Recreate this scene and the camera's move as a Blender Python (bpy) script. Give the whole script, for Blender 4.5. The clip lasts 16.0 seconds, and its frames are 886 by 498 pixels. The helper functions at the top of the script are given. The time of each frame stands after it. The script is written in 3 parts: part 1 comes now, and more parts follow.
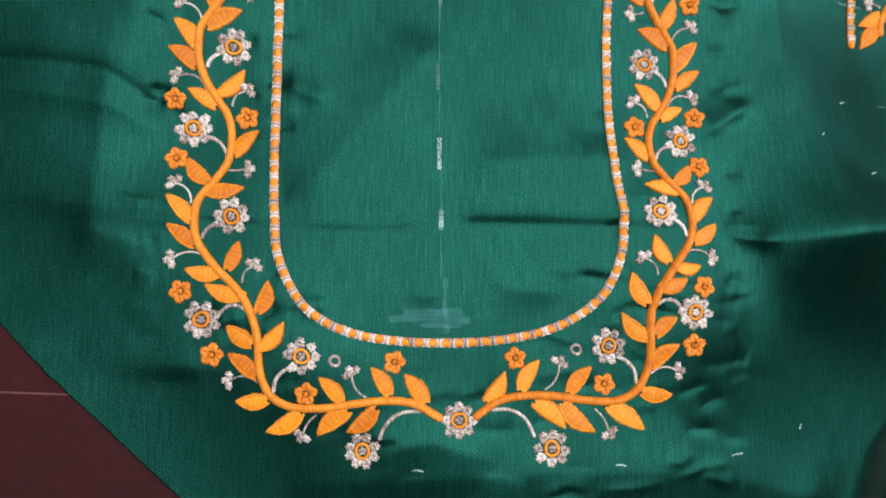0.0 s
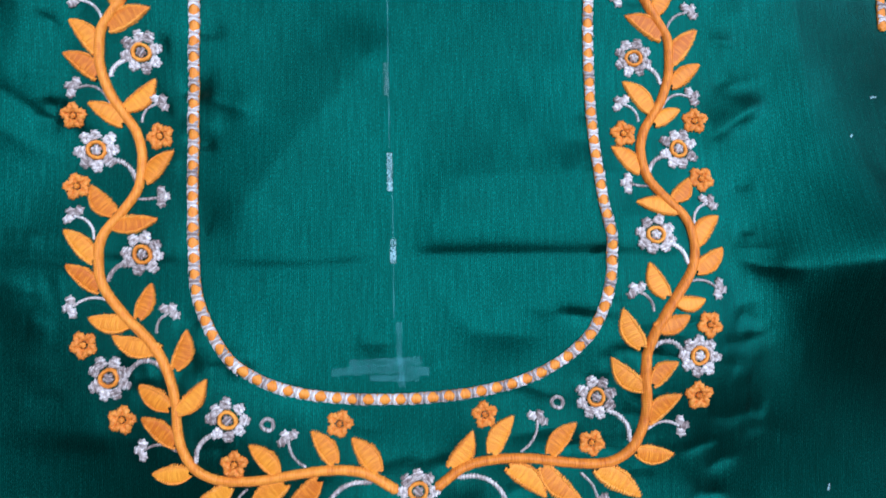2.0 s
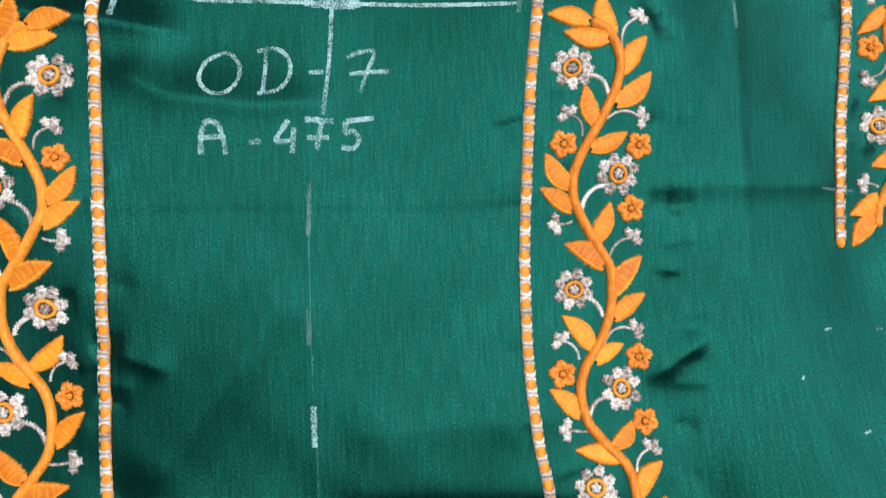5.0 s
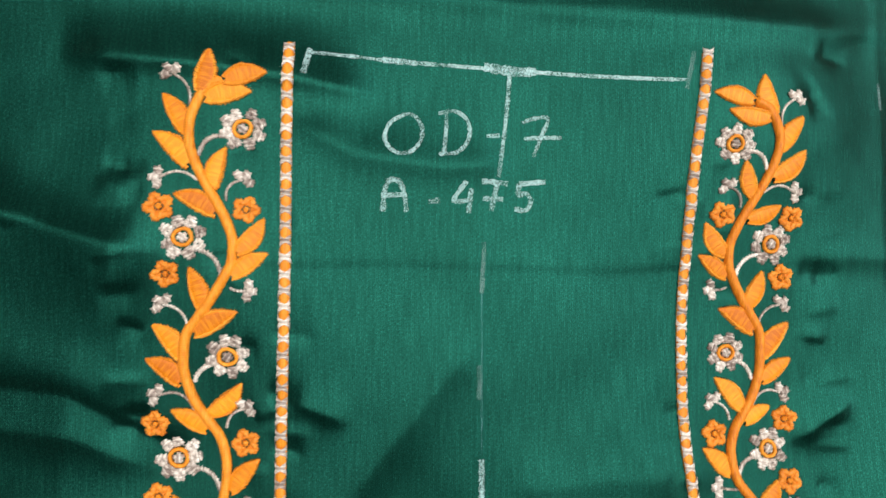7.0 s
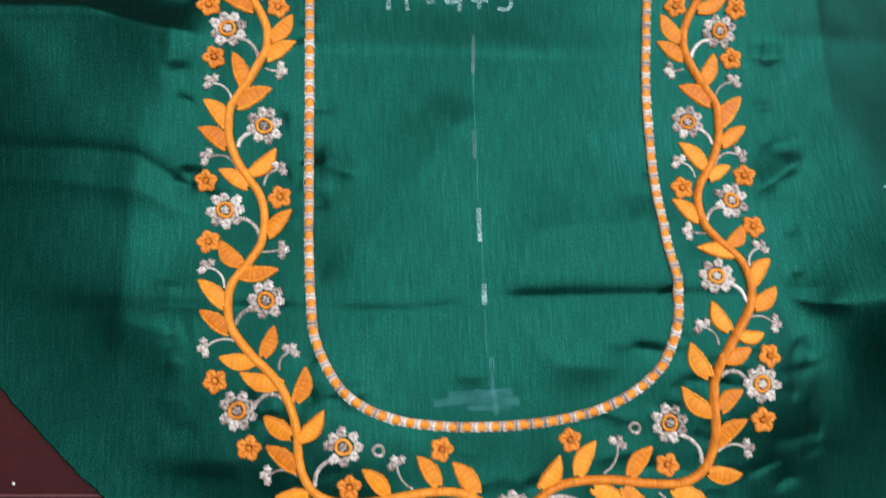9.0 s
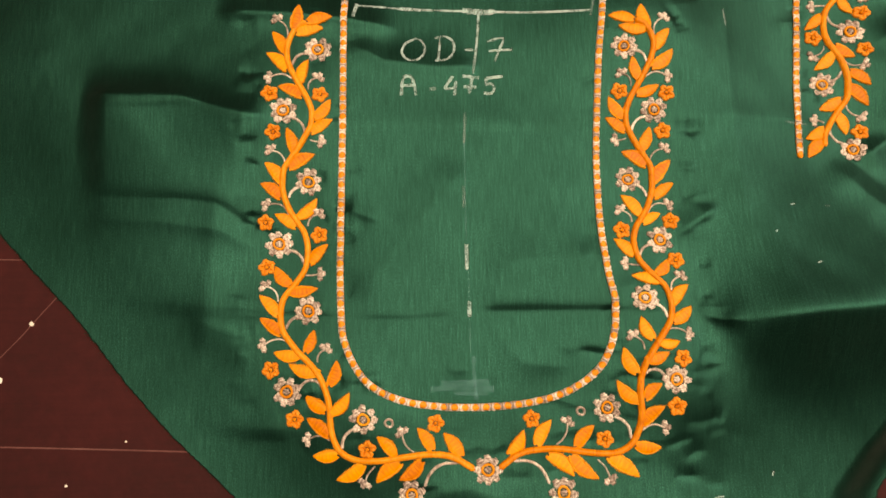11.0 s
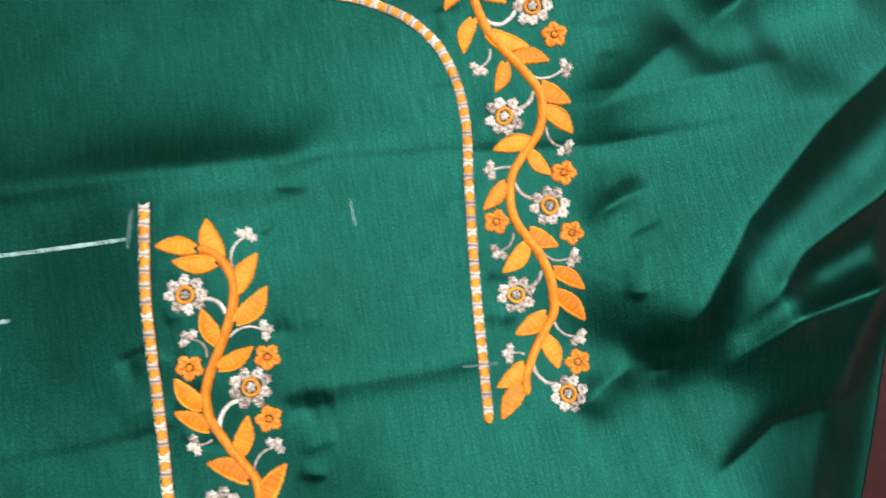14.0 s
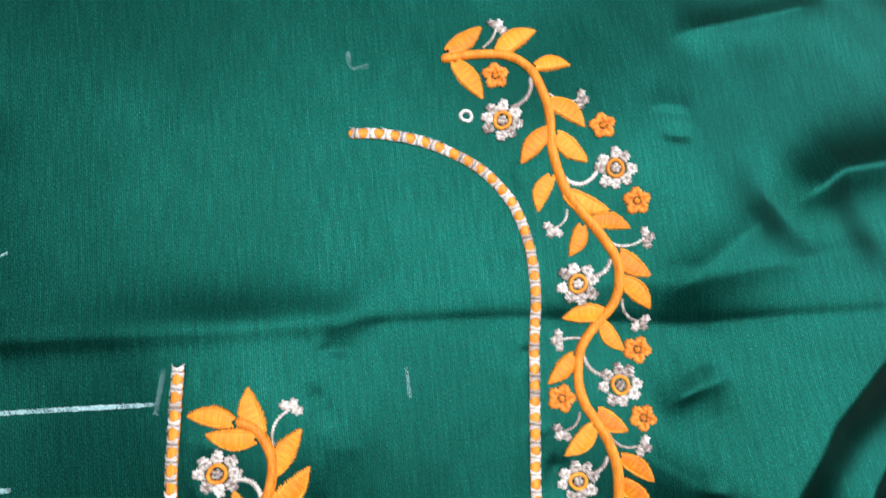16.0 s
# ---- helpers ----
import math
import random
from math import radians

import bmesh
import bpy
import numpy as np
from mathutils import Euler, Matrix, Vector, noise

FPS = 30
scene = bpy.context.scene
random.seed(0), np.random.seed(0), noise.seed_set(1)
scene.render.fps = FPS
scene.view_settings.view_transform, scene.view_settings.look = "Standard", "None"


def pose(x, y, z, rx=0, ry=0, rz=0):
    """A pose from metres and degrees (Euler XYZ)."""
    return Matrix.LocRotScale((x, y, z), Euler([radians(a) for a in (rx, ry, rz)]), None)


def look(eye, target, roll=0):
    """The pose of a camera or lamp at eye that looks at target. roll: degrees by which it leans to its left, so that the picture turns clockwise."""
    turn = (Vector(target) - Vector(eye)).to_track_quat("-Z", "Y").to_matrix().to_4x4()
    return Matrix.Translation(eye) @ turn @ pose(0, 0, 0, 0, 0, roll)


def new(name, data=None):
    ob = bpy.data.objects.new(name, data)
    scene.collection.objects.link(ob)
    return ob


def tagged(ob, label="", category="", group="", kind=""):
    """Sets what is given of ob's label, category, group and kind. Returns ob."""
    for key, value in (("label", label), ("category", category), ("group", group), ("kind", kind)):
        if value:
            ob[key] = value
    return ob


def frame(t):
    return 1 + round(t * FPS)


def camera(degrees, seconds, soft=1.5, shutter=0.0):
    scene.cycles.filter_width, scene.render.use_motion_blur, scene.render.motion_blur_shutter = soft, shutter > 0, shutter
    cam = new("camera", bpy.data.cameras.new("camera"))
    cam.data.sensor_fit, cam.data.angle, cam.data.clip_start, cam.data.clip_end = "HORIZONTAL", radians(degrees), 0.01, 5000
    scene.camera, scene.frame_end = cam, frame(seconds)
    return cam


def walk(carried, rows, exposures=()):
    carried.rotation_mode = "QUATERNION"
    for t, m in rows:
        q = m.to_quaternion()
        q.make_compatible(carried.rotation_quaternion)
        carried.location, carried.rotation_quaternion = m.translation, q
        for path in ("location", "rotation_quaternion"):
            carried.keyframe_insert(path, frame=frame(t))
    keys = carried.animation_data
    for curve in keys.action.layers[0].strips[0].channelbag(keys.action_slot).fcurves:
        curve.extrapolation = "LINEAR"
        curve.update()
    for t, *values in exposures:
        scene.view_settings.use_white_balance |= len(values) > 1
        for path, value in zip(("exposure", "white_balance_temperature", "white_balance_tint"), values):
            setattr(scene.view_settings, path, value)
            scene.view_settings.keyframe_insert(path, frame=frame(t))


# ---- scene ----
cam = camera(70.0, 16.0, shutter=0.5)
PATH = [
    (0, (-0.028, 0.045, 0.306), (0.147, 0.225, -1.678), 44.6),
    (0.5, (-0.025, 0.036, 0.286), (0.14, 0.215, -1.699), 42.5),
    (1, (-0.017, 0.033, 0.271), (0.138, 0.216, -1.715), 40.1),
    (1.5, (-0.004, 0.043, 0.263), (0.134, 0.249, -1.721), 33.3),
    (2, (0.0, 0.068, 0.26), (0.142, 0.219, -1.729), 42.3),
    (2.5, (0.014, 0.088, 0.255), (0.127, 0.176, -1.739), 50.7),
    (3, (0.029, 0.109, 0.254), (0.145, 0.18, -1.742), 55.9),
    (3.5, (0.034, 0.132, 0.254), (0.126, 0.187, -1.743), 56.4),
    (4, (0.035, 0.153, 0.256), (0.135, 0.21, -1.741), 57.9),
    (4.2, (0.035, 0.159, 0.255), (0.135, 0.236, -1.741), 50.1),
    (6.3, (-0.007, 0.211, 0.253), (0.206, 0.22, -1.735), 87.2),
    (6.5, (-0.02, 0.214, 0.253), (0.176, 0.219, -1.738), 88.6),
    (7, (-0.047, 0.202, 0.257), (0.17, 0.288, -1.73), 68.7),
    (7.5, (-0.057, 0.178, 0.263), (0.182, 0.342, -1.716), 56.2),
    (8, (-0.054, 0.133, 0.273), (0.122, 0.371, -1.705), 36.3),
    (8.5, (-0.047, 0.093, 0.29), (0.086, 0.385, -1.684), 23.6),
    (9, (-0.038, 0.065, 0.293), (0.08, 0.361, -1.682), 20.1),
    (9.2, (-0.032, 0.058, 0.296), (0.071, 0.356, -1.679), 17.1),
    (11.3, (-0.022, 0.057, 0.4), (0.011, 0.4, -1.57), 4.7),
    (11.5, (-0.017, 0.059, 0.39), (0.027, 0.404, -1.58), 6.1),
    (12, (0.037, 0.08, 0.366), (0.118, 0.556, -1.575), 5.7),
    (12.5, (0.101, 0.112, 0.34), (0.246, 0.566, -1.602), 10.7),
    (13, (0.14, 0.191, 0.321), (0.287, 0.451, -1.657), 21.8),
    (13.5, (0.155, 0.232, 0.289), (0.302, 0.483, -1.689), 22.5),
    (14, (0.187, 0.236, 0.274), (0.363, 0.41, -1.71), 35.7),
    (14.5, (0.193, 0.249, 0.263), (0.41, 0.365, -1.722), 52.8),
    (15, (0.175, 0.279, 0.257), (0.438, 0.415, -1.721), 55.6),
    (15.5, (0.166, 0.295, 0.253), (0.44, 0.469, -1.72), 52.0),
    (16, (0.16, 0.303, 0.253), (0.428, 0.538, -1.714), 43.4),
]
# the camera was carried by hand over the cloth; its white balance wanders
WB = [
    (0.0, -0.02, 6400, 13), (0.5, -0.12, 6100, 13), (1.0, -0.10, 6900, 16), (1.5, -0.06, 6300, 12), (2.0, -0.03, 5000, 13), (2.5, 0.1, 4500, 10), (3.0, 0.1, 5500, 8), (4.2, 0.1, 5900, 6), (6.5, 0.08, 6400, 6), (7.0, 0.06, 6800, 6),
    (7.5, 0.12, 9000, 8), (8.0, 0.12, 10500, 12), (8.5, 0.02, 7600, 8), (9.0, -0.06, 6100, 8), (11.3, -0.02, 12400, 24), (12.5, 0.17, 10500, 16), (13.0, 0.25, 7300, 5), (13.5, 0.28, 6900, 5), (14.5, 0.34, 6200, 6), (16.0, 0.33, 6000, 7),
]
walk(cam, [(t, look(eye, target, roll)) for t, eye, target, roll in PATH], WB)

# ---- world and light: an unseen room with two added area lamps ----
world = bpy.data.worlds.new("world")
scene.world = world
world.use_nodes = True
world.node_tree.nodes["Background"].inputs[0].default_value = (0.75, 0.85, 1.0, 1)
world.node_tree.nodes["Background"].inputs[1].default_value = 0.4


def area_lamp(name, eye, target, sx, sy, power, colour):
    data = bpy.data.lights.new(name, "AREA")
    data.shape, data.size, data.size_y, data.energy, data.color = "RECTANGLE", sx, sy, power, colour
    ob = new(name, data)
    ob.matrix_world = look(eye, target)
    return ob


# unseen lamp, added to brighten the cloth from the east
area_lamp("east_fill_light", (1.94, 0.95, 2.0), (0.2, 0.4, 0.3), 1.9, 0.95, 30, (0.93, 0.97, 1.0))
# unseen broad panel, added overhead to spread an even sheen on the silk
area_lamp("overhead_panel_light", (0.25, 0.54, 2.58), (0.25, 0.54, 0.0), 3.3, 2.6, 94, (1.0, 0.97, 0.93))


# ---- materials ----
def material(name):
    m = bpy.data.materials.new(name)
    m.use_nodes = True
    nt = m.node_tree
    return m, nt, nt.nodes["Principled BSDF"]


def node(nt, kind, **values):
    n = nt.nodes.new(kind)
    for key, value in values.items():
        n.inputs[key].default_value = value
    return n


def ramp(nt, src, stops):
    r = nt.nodes.new("ShaderNodeValToRGB")
    e = r.color_ramp.elements
    while len(e) < len(stops):
        e.new(0.5)
    for el, (p, c) in zip(e, stops):
        el.position, el.color = p, (*c, 1)
    nt.links.new(src, r.inputs[0])
    return r.outputs[0]


def coords(nt, scale=(1, 1, 1), rot=0.0):
    tc = nt.nodes.new("ShaderNodeTexCoord")
    mp = nt.nodes.new("ShaderNodeMapping")
    mp.inputs["Scale"].default_value = scale
    mp.inputs["Rotation"].default_value = (0, 0, rot)
    nt.links.new(tc.outputs["Object"], mp.inputs[0])
    return mp.outputs[0]


def noise_node(nt, vec, scale, detail=3.0, rough=0.55):
    n = node(nt, "ShaderNodeTexNoise", Scale=scale, Detail=detail, Roughness=rough)
    nt.links.new(vec, n.inputs["Vector"])
    return n.outputs["Fac"]


def bump(nt, height, bsdf, distance, strength=1.0, under=None):
    b = node(nt, "ShaderNodeBump", Strength=strength, Distance=distance)
    nt.links.new(height, b.inputs["Height"])
    if under is not None:
        nt.links.new(under, b.inputs["Normal"])
    if bsdf is not None:
        nt.links.new(b.outputs[0], bsdf.inputs["Normal"])
    return b.outputs[0]


def maths(nt, op, a, b):
    n = nt.nodes.new("ShaderNodeMath")
    n.operation = op
    for i, v in enumerate((a, b)):
        if isinstance(v, (int, float)):
            n.inputs[i].default_value = v
        else:
            nt.links.new(v, n.inputs[i])
    return n.outputs[0]


def silk_material():
    m, nt, bsdf = material("green_silk")
    base = coords(nt)
    warp = noise_node(nt, coords(nt, (2600, 900, 1)), 1.0, 2.0)
    weft = noise_node(nt, coords(nt, (1300, 2600, 1)), 1.0, 2.0)
    slub = noise_node(nt, coords(nt, (900, 60, 1)), 1.0, 3.0)
    blotch = noise_node(nt, base, 14.0, 4.0)
    ribs = node(nt, "ShaderNodeTexWave", Scale=370.0, Distortion=1.6, Detail=2.0)
    ribs.inputs["Detail Scale"].default_value = 0.35
    nt.links.new(base, ribs.inputs["Vector"])
    worn = noise_node(nt, coords(nt, (60, 22, 1)), 1.0, 2.0)
    rib = maths(nt, "MULTIPLY", maths(nt, "SUBTRACT", ribs.outputs["Fac"], 0.5), worn)
    weave = maths(nt, "ADD", maths(nt, "ADD", maths(nt, "MULTIPLY", warp, 0.55), maths(nt, "MULTIPLY", rib, 0.17)), maths(nt, "MULTIPLY", weft, 0.45))
    mixf = maths(nt, "ADD", maths(nt, "MULTIPLY", weave, 0.62), maths(nt, "ADD", maths(nt, "MULTIPLY", blotch, 0.18), maths(nt, "MULTIPLY", slub, 0.20)))
    # the palest stop puts the weave's sparkle into the base colour
    col = ramp(nt, mixf, [(0.36, (0.0010, 0.023, 0.0168)), (0.5, (0.0026, 0.046, 0.0345)), (0.62, (0.0085, 0.091, 0.071)), (0.72, (0.045, 0.19, 0.16))])
    nt.links.new(col, bsdf.inputs["Base Color"])
    bsdf.inputs["Metallic"].default_value = SILK_METAL
    rough = maths(nt, "ADD", maths(nt, "MULTIPLY", blotch, 0.12), SILK_ROUGH)
    nt.links.new(rough, bsdf.inputs["Roughness"])
    b1 = bump(nt, slub, None, 0.00015, 0.25)
    bump(nt, weave, bsdf, 0.00018, 0.9, b1)
    return m


def thread_material(name, stops, pitch, rough=0.42, metal=0.0, sheen=0.03, depth=0.0002, spread=0.15):
    """Satin-stitched thread: fine parallel strands across the local x axis."""
    m, nt, bsdf = material(name)
    strands = noise_node(nt, coords(nt, (pitch, pitch * 0.08, pitch * 0.08)), 1.0, 2.0)
    patch = noise_node(nt, coords(nt, (240, 240, 240)), 1.0, 3.0)
    info = nt.nodes.new("ShaderNodeObjectInfo")
    f = maths(nt, "ADD", maths(nt, "MULTIPLY", strands, 0.55), maths(nt, "ADD", maths(nt, "MULTIPLY", patch, 0.3), maths(nt, "MULTIPLY", maths(nt, "SUBTRACT", info.outputs["Random"], 0.25), spread)))
    nt.links.new(ramp(nt, f, stops), bsdf.inputs["Base Color"])
    bsdf.inputs["Roughness"].default_value = rough
    bsdf.inputs["Metallic"].default_value = metal
    bsdf.inputs["Sheen Weight"].default_value = sheen
    bsdf.inputs["Specular IOR Level"].default_value = 0.28
    bump(nt, strands, bsdf, depth, 0.8)
    return m


def floor_material(name, dark, mid, light, rough):
    m, nt, bsdf = material(name)
    base = coords(nt)
    big = noise_node(nt, base, 5.0, 6.0, 0.65)
    fine = noise_node(nt, base, 160.0, 4.0)
    scratch = noise_node(nt, coords(nt, (12, 420, 1), 0.5), 1.0, 2.0)
    f = maths(nt, "ADD", maths(nt, "MULTIPLY", big, 0.6), maths(nt, "ADD", maths(nt, "MULTIPLY", fine, 0.25), maths(nt, "MULTIPLY", scratch, 0.15)))
    nt.links.new(ramp(nt, f, [(0.32, dark), (0.5, mid), (0.72, light)]), bsdf.inputs["Base Color"])
    nt.links.new(maths(nt, "ADD", maths(nt, "MULTIPLY", big, 0.25), rough), bsdf.inputs["Roughness"])
    bsdf.inputs["Specular IOR Level"].default_value = 0.18
    bump(nt, fine, bsdf, 0.0004, 0.5)
    return m


def plaster_material(name, colour):
    m, nt, bsdf = material(name)
    f = noise_node(nt, coords(nt), 3.0, 5.0)
    nt.links.new(ramp(nt, f, [(0.3, [c * 0.9 for c in colour]), (0.7, colour)]), bsdf.inputs["Base Color"])
    bsdf.inputs["Roughness"].default_value = 0.85
    return m


def chalk_material(name, low, high, most, colour=(0.5, 0.76, 0.8, 1)):
    m, nt, bsdf = material(name)
    bsdf.inputs["Base Color"].default_value = colour
    bsdf.inputs["Roughness"].default_value = 0.95
    grain = noise_node(nt, coords(nt, (1500, 900, 1)), 1.0, 3.0)
    patch = noise_node(nt, coords(nt, (110, 110, 1)), 1.0, 3.0)
    f = maths(nt, "ADD", maths(nt, "MULTIPLY", grain, 0.55), maths(nt, "MULTIPLY", patch, 0.6))
    nt.links.new(ramp(nt, f, [(low, (0.04, 0.04, 0.04)), (high, (most, most, most))]), bsdf.inputs["Alpha"])
    return m


SILK_METAL, SILK_ROUGH = 0.92, 0.26
SILK = silk_material()
ORANGE = thread_material("orange_thread", [(0.33, (0.55, 0.14, 0.009)), (0.5, (0.80, 0.26, 0.020)), (0.68, (0.94, 0.40, 0.05))], 2600)
# fill deeper than its edging and varied by leaf: satin sheen painted into colour
LEAF_ORANGE = thread_material("leaf_orange_thread", [(0.30, (0.56, 0.135, 0.004)), (0.5, (0.76, 0.25, 0.009)), (0.72, (0.90, 0.37, 0.022))], 1900, 0.40, 0.0, 0.0, 0.0002, 0.3)
EDGE_ORANGE = thread_material("edge_orange_thread", [(0.30, (0.60, 0.17, 0.012)), (0.5, (0.86, 0.31, 0.026)), (0.70, (0.98, 0.46, 0.07))], 2600)
DEEP_ORANGE = thread_material("deep_orange_thread", [(0.3, (0.60, 0.17, 0.016)), (0.5, (0.78, 0.26, 0.03)), (0.72, (0.90, 0.38, 0.06))], 2600)
# brown low stop and near-white top stop put shade and glints into the thread
SILVER = thread_material("silver_thread", [(0.36, (0.22, 0.165, 0.15)), (0.48, (0.58, 0.50, 0.465)), (0.62, (0.93, 0.88, 0.85))], 2400, 0.34, 0.15, 0.1, 0.0003)
CHALK = chalk_material("chalk", 0.46, 0.72, 0.78)
FAINT_CHALK = chalk_material("faint_chalk", 0.48, 0.84, 0.4)
SMUDGE = chalk_material("rubbed_chalk", 0.50, 0.95, 0.24, (0.30, 0.82, 0.95, 1))
RED_FLOOR = floor_material("red_oxide_floor", (0.019, 0.0024, 0.0030), (0.034, 0.0040, 0.0054), (0.056, 0.0075, 0.0090), 0.5)
GREY_FLOOR = floor_material("pinkish_grey_floor", (0.22, 0.15, 0.155), (0.30, 0.21, 0.21), (0.38, 0.29, 0.29), 0.55)
GROUT = floor_material("pale_grout", (0.09, 0.03, 0.03), (0.13, 0.05, 0.05), (0.2, 0.1, 0.1), 0.7)
WALL = plaster_material("wall_paint", (0.30, 0.29, 0.27))
CEILING = plaster_material("ceiling_paint", (0.8, 0.8, 0.78))
FLECK = plaster_material("white_paint_fleck", (0.75, 0.72, 0.7))


# ---- building helpers ----
def mesh_object(name, verts, faces, mat, smooth=True):
    me = bpy.data.meshes.new(name)
    me.from_pydata([tuple(v) for v in verts], [], faces)
    me.materials.append(mat)
    if smooth:
        me.polygons.foreach_set("use_smooth", [True] * len(me.polygons))
    me.update()
    return me


def part(name, me, parent, m=None, label=""):
    ob = new(name, me)
    ob.parent = parent
    if m is not None:
        ob.matrix_basis = m
    if label:
        tagged(ob, label)
    return ob


def box(name, lo, hi, mat):
    bm = bmesh.new()
    bmesh.ops.create_cube(bm, size=1)
    for v in bm.verts:
        v.co = [l + (h - l) * (c + 0.5) for l, h, c in zip(lo, hi, v.co)]
    me = bpy.data.meshes.new(name)
    bm.to_mesh(me)
    bm.free()
    me.materials.append(mat)
    return new(name, me)


def grid_faces(rows, cols, closed=False):
    faces = []
    for i in range(rows - 1):
        for j in range(cols if closed else cols - 1):
            k = (j + 1) % cols
            faces.append((i * cols + j, i * cols + k, (i + 1) * cols + k, (i + 1) * cols + j))
    return faces


def spline(points, step):
    """A smooth curve through the points, sampled about every step."""
    p = np.array(points, float)
    p = np.vstack([2 * p[0] - p[1], p, 2 * p[-1] - p[-2]])
    out = []
    for a, b, c, d in zip(p[:-3], p[1:-2], p[2:-1], p[3:]):
        n = max(2, int(np.linalg.norm(c - b) / step))
        for t in np.linspace(0, 1, n, endpoint=False):
            out.append(0.5 * (2 * b + (c - a) * t + (2 * a - 5 * b + 4 * c - d) * t * t + (3 * b - a - 3 * c + d) * t ** 3))
    out.append(p[-2])
    return np.array(out)


# ---- the room: the floor, with walls and ceiling added out of view ----
FLOOR_Z = -0.010
floor = box("floor", (-2.0, -2.0, FLOOR_Z - 0.1), (2.0, 2.0, FLOOR_Z), RED_FLOOR)
tagged(floor, "dark red oxide floor with scratches and pale flecks", "floor", kind="structure")
tagged(box("ceiling", (-2.1, -2.1, 2.6), (2.1, 2.1, 2.7), CEILING), "plain white ceiling", "ceiling", kind="structure")
for nm, lo, hi in (("wall_south", (-2.1, -2.1, -0.1), (2.1, -2.0, 2.6)), ("wall_west", (-2.1, -2.0, -0.1), (-2.0, 2.0, 2.6)), ("wall_north", (-2.1, 2.0, -0.1), (2.1, 2.1, 2.6))):
    tagged(box(nm, lo, hi, WALL), "plain painted plaster wall", "wall", kind="structure")
# unseen wall; its opening is added to go with the east lamp
east = new("wall_east")
tagged(east, "plain painted plaster wall, unseen, with an opening added for light", "wall", kind="structure")
for lo, hi in (((2.0, -2.0, -0.1), (2.1, 2.0, 1.5)), ((2.0, -2.0, 2.5), (2.1, 2.0, 2.6)), ((2.0, -2.0, 1.5), (2.1, -0.05, 2.5)), ((2.0, 1.95, 1.5), (2.1, 2.0, 2.5))):
    box("wall_piece", lo, hi, WALL).parent = east

# the paler floor beyond the red, scratches and paint flecks on the red
strip = new("pale_floor_strip", mesh_object("pale_floor_strip", [
    (x, y, FLOOR_Z + z) for z in (0.0015, 0.0) for x, y in ((-1.9, -1.72), (0.206, -0.070), (0.272, -0.018), (0.354, 0.038), (1.99, 1.31), (1.99, -1.99))
], [(5, 4, 3, 2, 1, 0)] + [(i, (i + 1) % 6, 6 + (i + 1) % 6, 6 + i) for i in range(6)], GREY_FLOOR, False))
tagged(strip, "pinkish grey floor beyond the red floor", "floor", kind="structure")
fr = random.Random(6)


def floor_mark(name, points, half, mat):
    """A worn line on the floor, a hair proud of it."""
    path = spline([(x, y) for x, y in points], 4.0)
    d = np.gradient(path, axis=0)
    d /= np.linalg.norm(d, axis=1)[:, None]
    nrm = np.column_stack([-d[:, 1], d[:, 0]])
    rows = [np.column_stack([path + nrm * (k * half), np.full(len(path), FLOOR_Z * 1000 + (0.35 if k == 0 else 0.05))]) for k in (-1, 0, 1)]
    ob = new(name, mesh_object(name, np.stack(rows, axis=1).reshape(-1, 3) / 1000, grid_faces(len(path), 3), mat))
    ob.parent = floor
    return ob


floor_mark("floor_joint", [(-420, 12), (-295, 8), (-242, 6), (-150, 2)], 0.5, GROUT)
floor_mark("floor_joint", [(-420, -70), (-300, 57), (-268, 94), (-180, 200)], 0.35, GROUT)
floor_mark("floor_joint", [(-420, 126), (-307, 124), (-200, 121)], 0.35, GROUT)
for x, y, r in ((-278, 82.5, 1.6), (-294.5, 47.7, 2.2), (-248.2, -15.5, 0.9), (-302, 108, 0.9), (-214, 9.9, 0.8)):
    me = mesh_object("paint_fleck", [((x + r * fr.uniform(0.7, 1.2) * math.cos(a)) / 1000, (y + r * fr.uniform(0.7, 1.2) * math.sin(a)) / 1000, FLOOR_Z + 0.0001) for a in np.linspace(0, 5.5, 8)] + [(x / 1000, y / 1000, FLOOR_Z + 0.0006)],
                     [(i, (i + 1) % 8, 8) for i in range(8)], FLECK)
    new("paint_fleck", me).parent = floor


# ---- the relief of the cloth, in millimetres ----
def crease(x, y, points, amp, above, below):
    """A soft fold along the points, dying out at its ends: above and below are its widths to either side."""
    best = np.full(np.shape(x), 1e9)
    side = np.zeros(np.shape(x))
    along = np.zeros(np.shape(x))
    lengths = [math.hypot(bx - ax, by - ay) for (ax, ay), (bx, by) in zip(points[:-1], points[1:])]
    done, total = 0.0, sum(lengths)
    for (ax, ay), (bx, by), ln in zip(points[:-1], points[1:], lengths):
        dx, dy = (bx - ax) / ln, (by - ay) / ln
        t = np.clip((x - ax) * dx + (y - ay) * dy, 0, ln)
        ex, ey = x - ax - t * dx, y - ay - t * dy
        d = np.hypot(ex, ey)
        near = d < best
        side = np.where(near, dx * ey - dy * ex, side)
        along = np.where(near, done + t, along)
        best = np.where(near, d, best)
        done += ln
    w = below + (above - below) * (0.5 + 0.5 * np.tanh(side / 2.0))
    fade = np.clip(np.minimum(along, total - along) / min(max(22.0, 2.4 * abs(amp)), 0.35 * total), 0, 1)
    return amp * fade * fade * (3 - 2 * fade) * np.exp(-((np.sqrt(best * best + 0.25) / w) ** 1.35))


